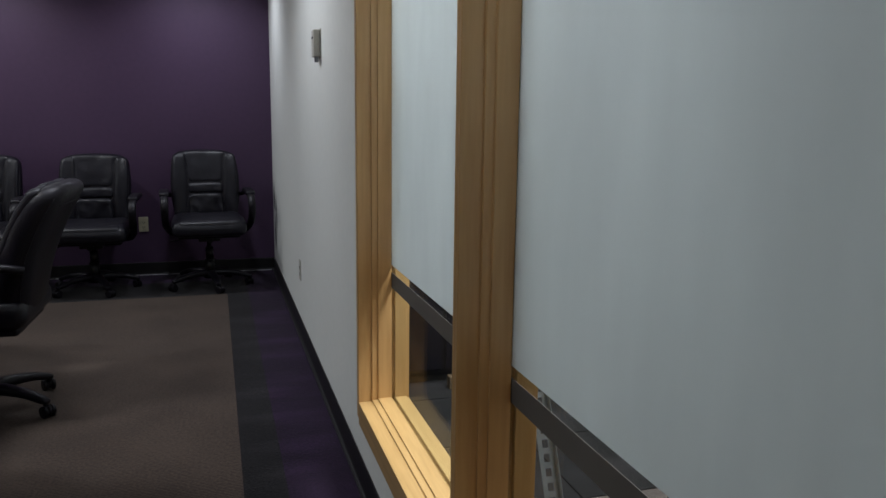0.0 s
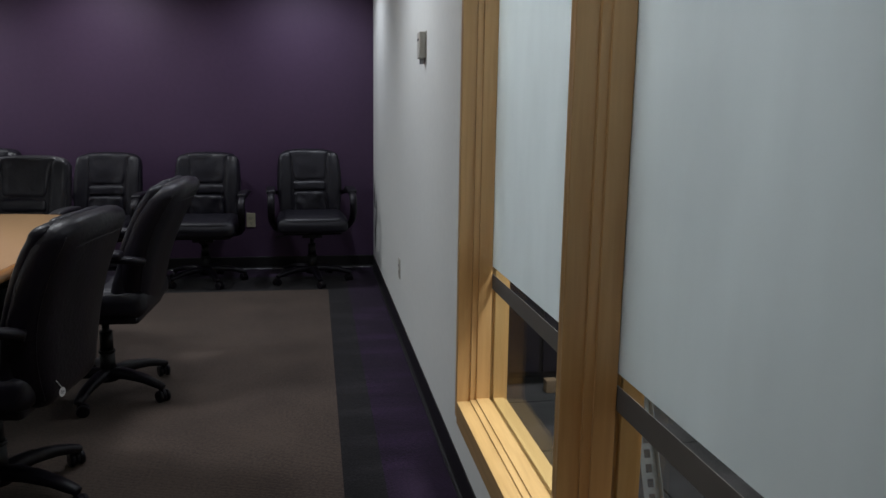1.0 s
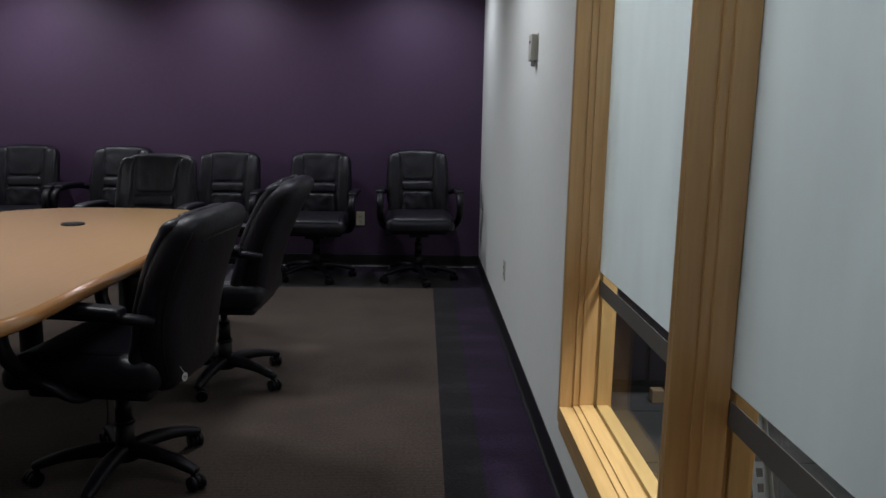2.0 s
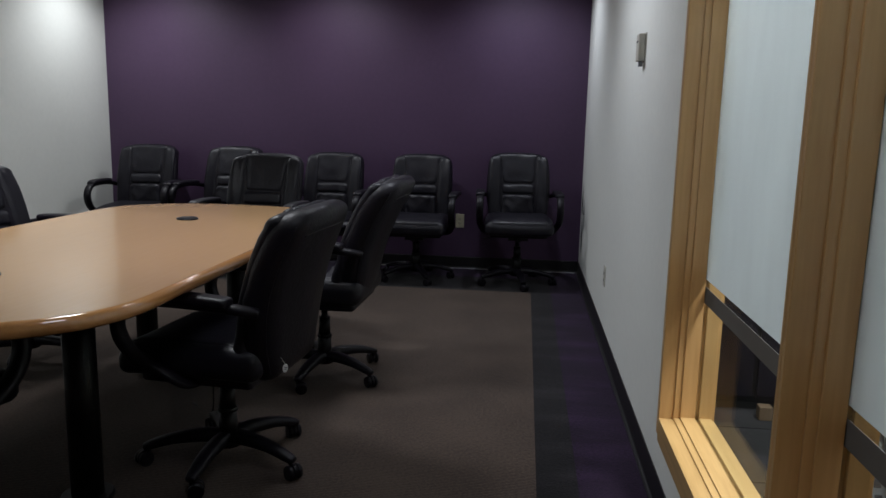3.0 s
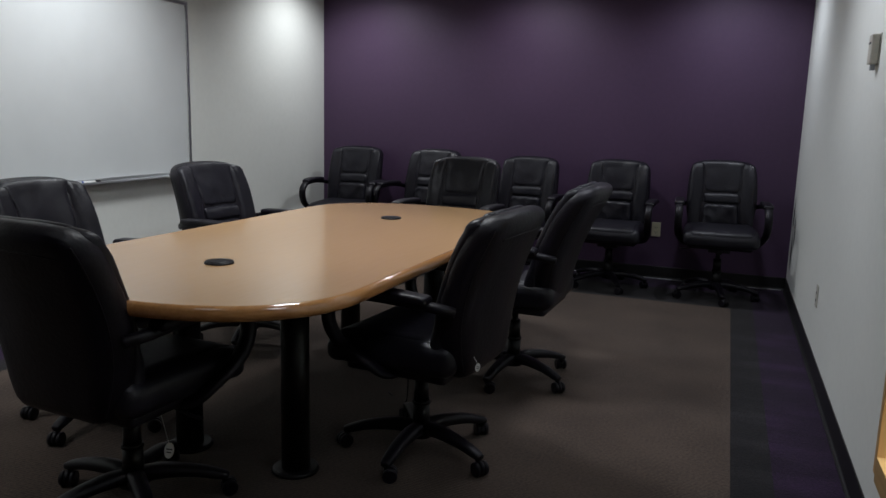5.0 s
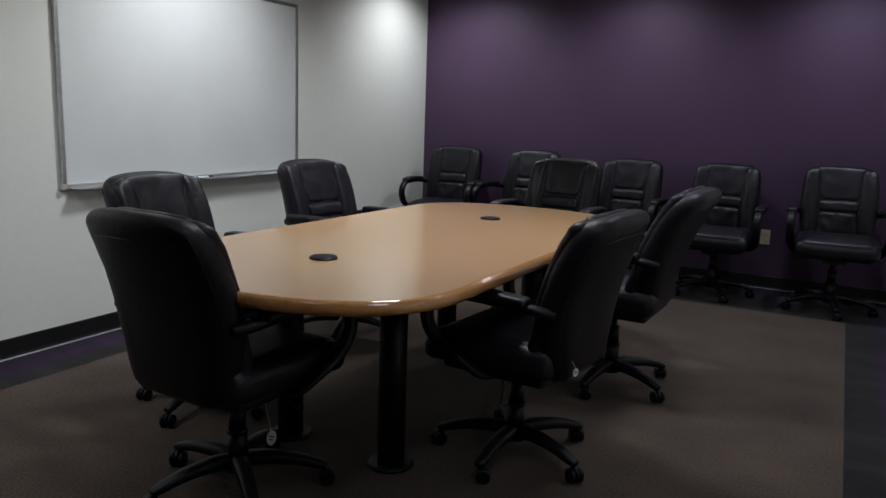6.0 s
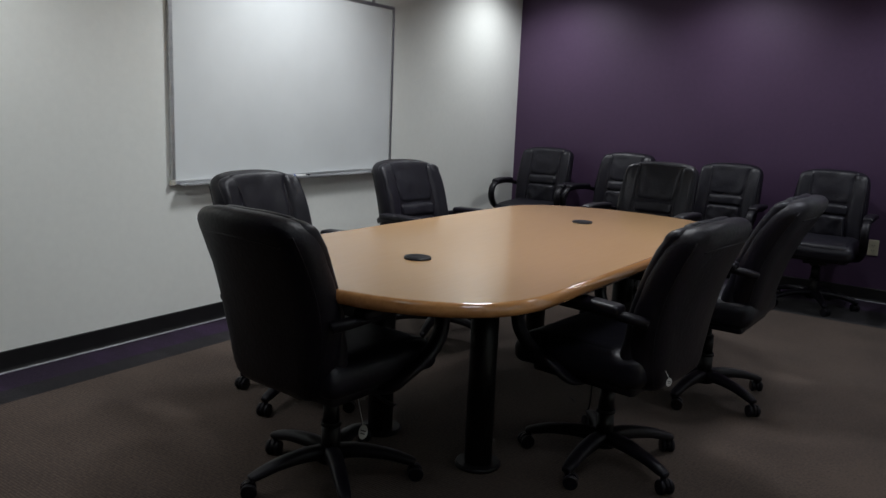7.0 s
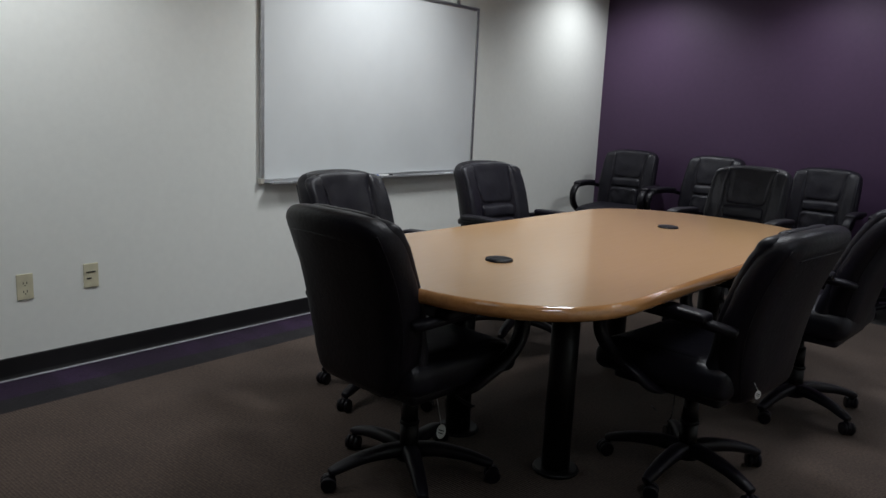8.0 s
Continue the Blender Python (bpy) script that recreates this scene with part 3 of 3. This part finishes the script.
def office_chair():
    ch = thing("office_chair", "black leather office chair on a five-star caster base", "chair")
    back = part("backrest", back_pad("backrest", 0, 0.0, 0.995, 0.248, -0.052, 0.070, 0.058, 0.08, 0.30, 18, 0.007), LEATHER, ch, "padded black leather back")
    part("head_panel", back_pad("head_panel", 0, 0.60, 0.99, 0.132, 0.035, 0.077, 0.026, -0.30, 0.10, 14, 0.006), LEATHER_SHEEN, back)
    part("lumbar_roll", back_pad("lumbar_roll", 0, 0.465, 0.597, 0.126, 0.035, 0.084, 0.024, 0, 0, 10, 0.008), LEATHER_SHEEN, back)
    part("lower_pillow", back_pad("lower_pillow", 0, 0.14, 0.462, 0.126, 0.035, 0.095, 0.032, 0.02, -0.1, 16, 0.016), LEATHER_SHEEN, back)
    for s in (-1, 1):
        part("side_bolster", back_pad("side_bolster", s * 0.180, 0.10, 0.985, 0.052, 0.020, 0.080, 0.030, 0.10, 0.05, 16, 0.008), LEATHER_SHEEN, back)

    def seam(a, v, w):
        e = 2 * v - 1
        return back_point(a * (1 - 0.08 * max(0, e) ** 2 - 0.30 * max(0, -e) ** 2), v, w)
    part("seam", sweep("seam", [seam(a, 0.865 - 0.25 * a * a, -0.0515) for a in (-0.190, -0.12, -0.06, 0, 0.06, 0.12, 0.190)], 0.005, 0.004, 6, Vector((0, 0, 1)), 4), LEATHER, back)
    for s in (-1, 1):
        part("seam", sweep("seam", [seam(s * 0.2325, v, -0.0345) for v in (0.06, 0.2, 0.35, 0.5, 0.65, 0.8, 0.93)], 0.005, 0.004, 6, Vector((1, 0, 0)), 4), LEATHER, back)

    def seat_shape(a, b, c):
        front = max(0, b / 0.25)
        ruck = 0.004 * noise.noise(Vector((a * 18, b * 18, 7)))
        return Vector((a * (1 - 0.05 * max(0, -b / 0.25)), b + 0.02, 0.415 + c * (1 - 0.15 * front ** 3) - 0.020 * front ** 4 + 0.05 * a * a + ruck))
    seat = part("seat", soft_box("seat", 0.255, 0.255, 0.060, 0.050, 16, seat_shape), LEATHER_SHEEN, ch, "thick black leather seat")

    def top_shape(a, b, c):
        front = max(0, (b + 0.03) / 0.25)
        return Vector((a, b + 0.03, 0.459 + c - 0.022 * front ** 4 + 0.05 * a * a + 0.003 * noise.noise(Vector((a * 20, b * 20, 2)))))
    part("seat_panel", soft_box("seat_panel", 0.212, 0.232, 0.021, 0.020, 14, top_shape), LEATHER_SHEEN, seat)
    part("seat_pan", soft_box("seat_pan", 0.215, 0.20, 0.022, 0.015, 8, lambda a, b, c: Vector((a, b, 0.352 + c))), PLASTIC, ch)
    part("tilt_mechanism", boxes([((-0.075, -0.13, 0.295), (0.075, 0.10, 0.333)), ((-0.02, -0.16, 0.30), (0.02, -0.11, 0.320)),
                                  ((-0.03, -0.165, 0.30), (0.03, -0.14, 0.40))], 0.005), STEEL, ch)
    part("tilt_knob", rods([((0, 0.10, 0.312), (0, 0.15, 0.312), 0.024, 0.022)], 16, 0.004), PLASTIC, ch)
    part("lift_lever", sweep("lift_lever", [(0.07, 0.02, 0.315), (0.17, 0.02, 0.312), (0.235, 0.02, 0.300), (0.27, 0.02, 0.298)], [0.008, 0.008, 0.014, 0.02],
                             [0.008, 0.008, 0.010, 0.006], 8, Vector((0, 1, 0))), PLASTIC, ch)
    for s in (-1, 1):
        x = s * 0.295
        arm = part("armrest", sweep("armrest", [(s * 0.250, -0.245, 0.605), (s * 0.282, -0.19, 0.620), (x, -0.08, 0.630), (x, 0.06, 0.632), (x, 0.160, 0.622), (x, 0.215, 0.575),
                                                (x, 0.210, 0.505), (s * 0.292, 0.160, 0.445), (s * 0.280, 0.07, 0.395), (s * 0.24, 0.02, 0.350), (s * 0.14, 0.0, 0.338)],
                                    [0.036, 0.044, 0.050, 0.052, 0.052, 0.052, 0.052, 0.050, 0.048, 0.046, 0.05],
                                    [0.032, 0.032, 0.030, 0.030, 0.034, 0.042, 0.042, 0.036, 0.030, 0.024, 0.018], 12), PLASTIC, ch, "black plastic loop armrest")
        part("arm_pad", soft_box("arm_pad", 0.034, 0.165, 0.018, 0.016, 12, lambda a, b, c: Vector((x + a, b - 0.01, 0.650 + c + 0.05 * min(b, 0) - 1.2 * max(0, b - 0.07) ** 2))), LEATHER, arm, "padded black arm top")
    part("gas_lift", rods([((0, 0, 0.20), (0, 0, 0.34), 0.016, 0.016), ((0, 0, 0.085), (0, 0, 0.20), 0.034, 0.032), ((0, 0, 0.20), (0, 0, 0.29), 0.029, 0.027), ((0, 0, 0.192), (0, 0, 0.204), 0.036, 0.034)], 20), STEEL, ch)
    part("hub", rods([((0, 0, 0.062), (0, 0, 0.118), 0.052, 0.040)], 24, 0.006), PLASTIC, ch)
    leg_mesh = sweep("base_leg", [(0.02, 0, 0.094), (0.09, 0, 0.101), (0.19, 0, 0.092), (0.265, 0, 0.073), (0.294, 0, 0.064)],
                     [0.062, 0.058, 0.050, 0.044, 0.032], [0.050, 0.047, 0.038, 0.031, 0.022], 12, Vector((0, 1, 0)))
    wheel_mesh = hood_mesh = None
    for i in range(5):
        turn = pose(0, 0, 0, 0, 0, 90 + 72 * i)
        leg = part("base_leg", leg_mesh, PLASTIC, ch)
        leg.matrix_basis = turn
        swing = pose(0.282, 0, 0, 0, 0, (40, 115, -20, 75, 10)[i])
        if hood_mesh is None:
            hood = part("caster", rods([((0, 0, 0.044), (0, 0, 0.074), 0.009, 0.009), ((0.014, -0.007, 0.030), (0.014, 0.007, 0.030), 0.0245, 0.0245)], 16), PLASTIC, ch)
            hood_mesh = hood.data
        else:
            hood = part("caster", hood_mesh, None, ch)
        hood.matrix_basis = turn @ swing
        for s in (-1, 1):
            if wheel_mesh is None:
                wheel = part("wheel", rods([((0.014, -0.009, 0.026), (0.014, 0.009, 0.026), 0.026, 0.026)], 20, 0.003), PLASTIC, hood)
                wheel_mesh = wheel.data
            else:
                wheel = part("wheel", wheel_mesh, None, hood)
            wheel.location = (0, s * 0.0165, 0)
    return ch


first = office_chair()
ROUND, WALLSIDE = "chairs round the table", "chairs along the purple wall"


def chair(x, y, face, label, group, base=0, lift=0.0, recline=0.0):
    """Sets a chair down; face: degrees by which it is turned from north to the west. base: turn of its star base. lift: how far its seat is raised. recline: how much further its back leans."""
    c = copy_thing(first, pose(x, y, 0, 0, 0, face))
    tagged(c, label, "chair", group)
    for o in c.children:
        if o.name.startswith(("base_leg", "caster", "hub")):
            o.matrix_basis = pose(0, 0, 0, 0, 0, base) @ o.matrix_basis
        elif not o.name.startswith("gas_lift"):
            o.location.z += lift
        if o.name.startswith("backrest"):
            o.matrix_basis = o.matrix_basis @ pose(0, -0.36, 0.85, recline) @ pose(0, 0.36, -0.85)
    return c


C1 = chair(-1.752, 1.507, -4, "black leather office chair at the rounded end of the table", ROUND, 20, 0.032)
C2 = chair(-2.37, 2.01, -90, "black leather office chair drawn up to the table before the whiteboard", ROUND, -8, 0.03)
C3 = chair(-2.465, 3.185, -100, "black leather office chair turned towards the table", ROUND, 10, 0.035)
C4 = chair(-1.05, 2.24, 84, "black leather office chair pushed under the table, tag hanging below", ROUND, 21, 0.025)
C5 = chair(-0.952, 3.21, 88, "black leather office chair drawn back from the table", ROUND, 10, 0.042, 6)
C6 = chair(-1.675, 4.18, 177, "black leather office chair at the far end of the table", ROUND, 0, 0.06)
chair(-0.05, 5.50, 183, "black leather office chair in the corner against the purple wall", WALLSIDE, 8, 0.05)
chair(-0.838, 5.53, 179, "black leather office chair against the purple wall", WALLSIDE, 25, 0.02)
chair(-1.56, 5.51, 178, "black leather office chair against the purple wall", WALLSIDE, 0, 0.015)
chair(-2.43, 5.54, 174, "black leather office chair against the purple wall", WALLSIDE, 12, 0.04)
chair(-3.10, 5.50, 186, "black leather office chair beside the white wall", WALLSIDE, 30, 0.04)
for o in (*first.children_recursive, first):
    bpy.data.objects.remove(o)


def hang_tag(c, x, y, z, turn, size, knot):
    """A small white paper tag on a thread under a chair."""
    tag = part("tag", rods([((0, -0.0008, 0), (0, 0.0008, 0), size, size)], 20), PAPER, c, "small white paper tag")
    tag.matrix_basis = pose(x, y, z, 0, 10, turn) @ Matrix.Diagonal((0.72, 1, 1.25, 1))
    part("thread", rods([((x, y, z + size), knot, 0.001, 0.001)], 6), PAPER, c)
    part("tag_print", boxes([((-0.6 * size, -0.0012, 0.10 * size), (0.6 * size, -0.0009, 0.24 * size)),
                             ((-0.5 * size, -0.0012, -0.28 * size), (0.45 * size, -0.0009, -0.16 * size))]), STEEL, tag)


hang_tag(C1, 0.105, 0.05, 0.178, 30, 0.022, (0.08, 0.03, 0.36))
hang_tag(C4, -0.152, -0.292, 0.425, -60, 0.012, (-0.150, -0.265, 0.475))


# ---- rub marks where chairs have touched the white wall ----
def scuff_paint():
    """Dark smear that thins out in patches."""
    m = bpy.data.materials.new("scuff")
    m.use_nodes = True
    n, l = m.node_tree.nodes, m.node_tree.links
    tc, patch, ball, mul, cut, clear, mix = (n.new("ShaderNode" + k) for k in ("TexCoord", "TexNoise", "TexGradient", "Math", "MapRange", "BsdfTransparent", "MixShader"))
    n["Principled BSDF"].inputs["Base Color"].default_value = (0.06, 0.055, 0.07, 1)
    n["Principled BSDF"].inputs["Roughness"].default_value = 0.8
    ball.gradient_type = "QUADRATIC_SPHERE"
    size = n.new("ShaderNodeMapping")
    size.inputs["Scale"].default_value = (9.0, 9.0, 5.0)
    patch.inputs["Scale"].default_value, patch.inputs["Detail"].default_value = 26.0, 5
    mul.operation = "MULTIPLY"
    cut.inputs["From Max"].default_value, cut.inputs["To Max"].default_value = 0.45, 0.7
    l.new(tc.outputs["Object"], size.inputs[0])
    l.new(size.outputs[0], ball.inputs[0])
    l.new(tc.outputs["Object"], patch.inputs[0])
    l.new(ball.outputs["Fac"], mul.inputs[0])
    l.new(patch.outputs["Fac"], mul.inputs[1])
    l.new(mul.outputs[0], cut.inputs["Value"])
    l.new(cut.outputs[0], mix.inputs[0])
    l.new(clear.outputs[0], mix.inputs[1])
    l.new(n["Principled BSDF"].outputs[0], mix.inputs[2])
    l.new(mix.outputs[0], n["Material Output"].inputs[0])
    return m


SCUFF = scuff_paint()
for y, z in ((5.86, 0.60), (5.70, 0.50), (5.80, 0.33)):
    mark = part("scuff", boxes([((-0.0006, -0.11, -0.19), (0.0, 0.11, 0.19))]), SCUFF, EAST, "dark rub mark on the white paint")
    mark.location = (XE - 0.0012, y, z)
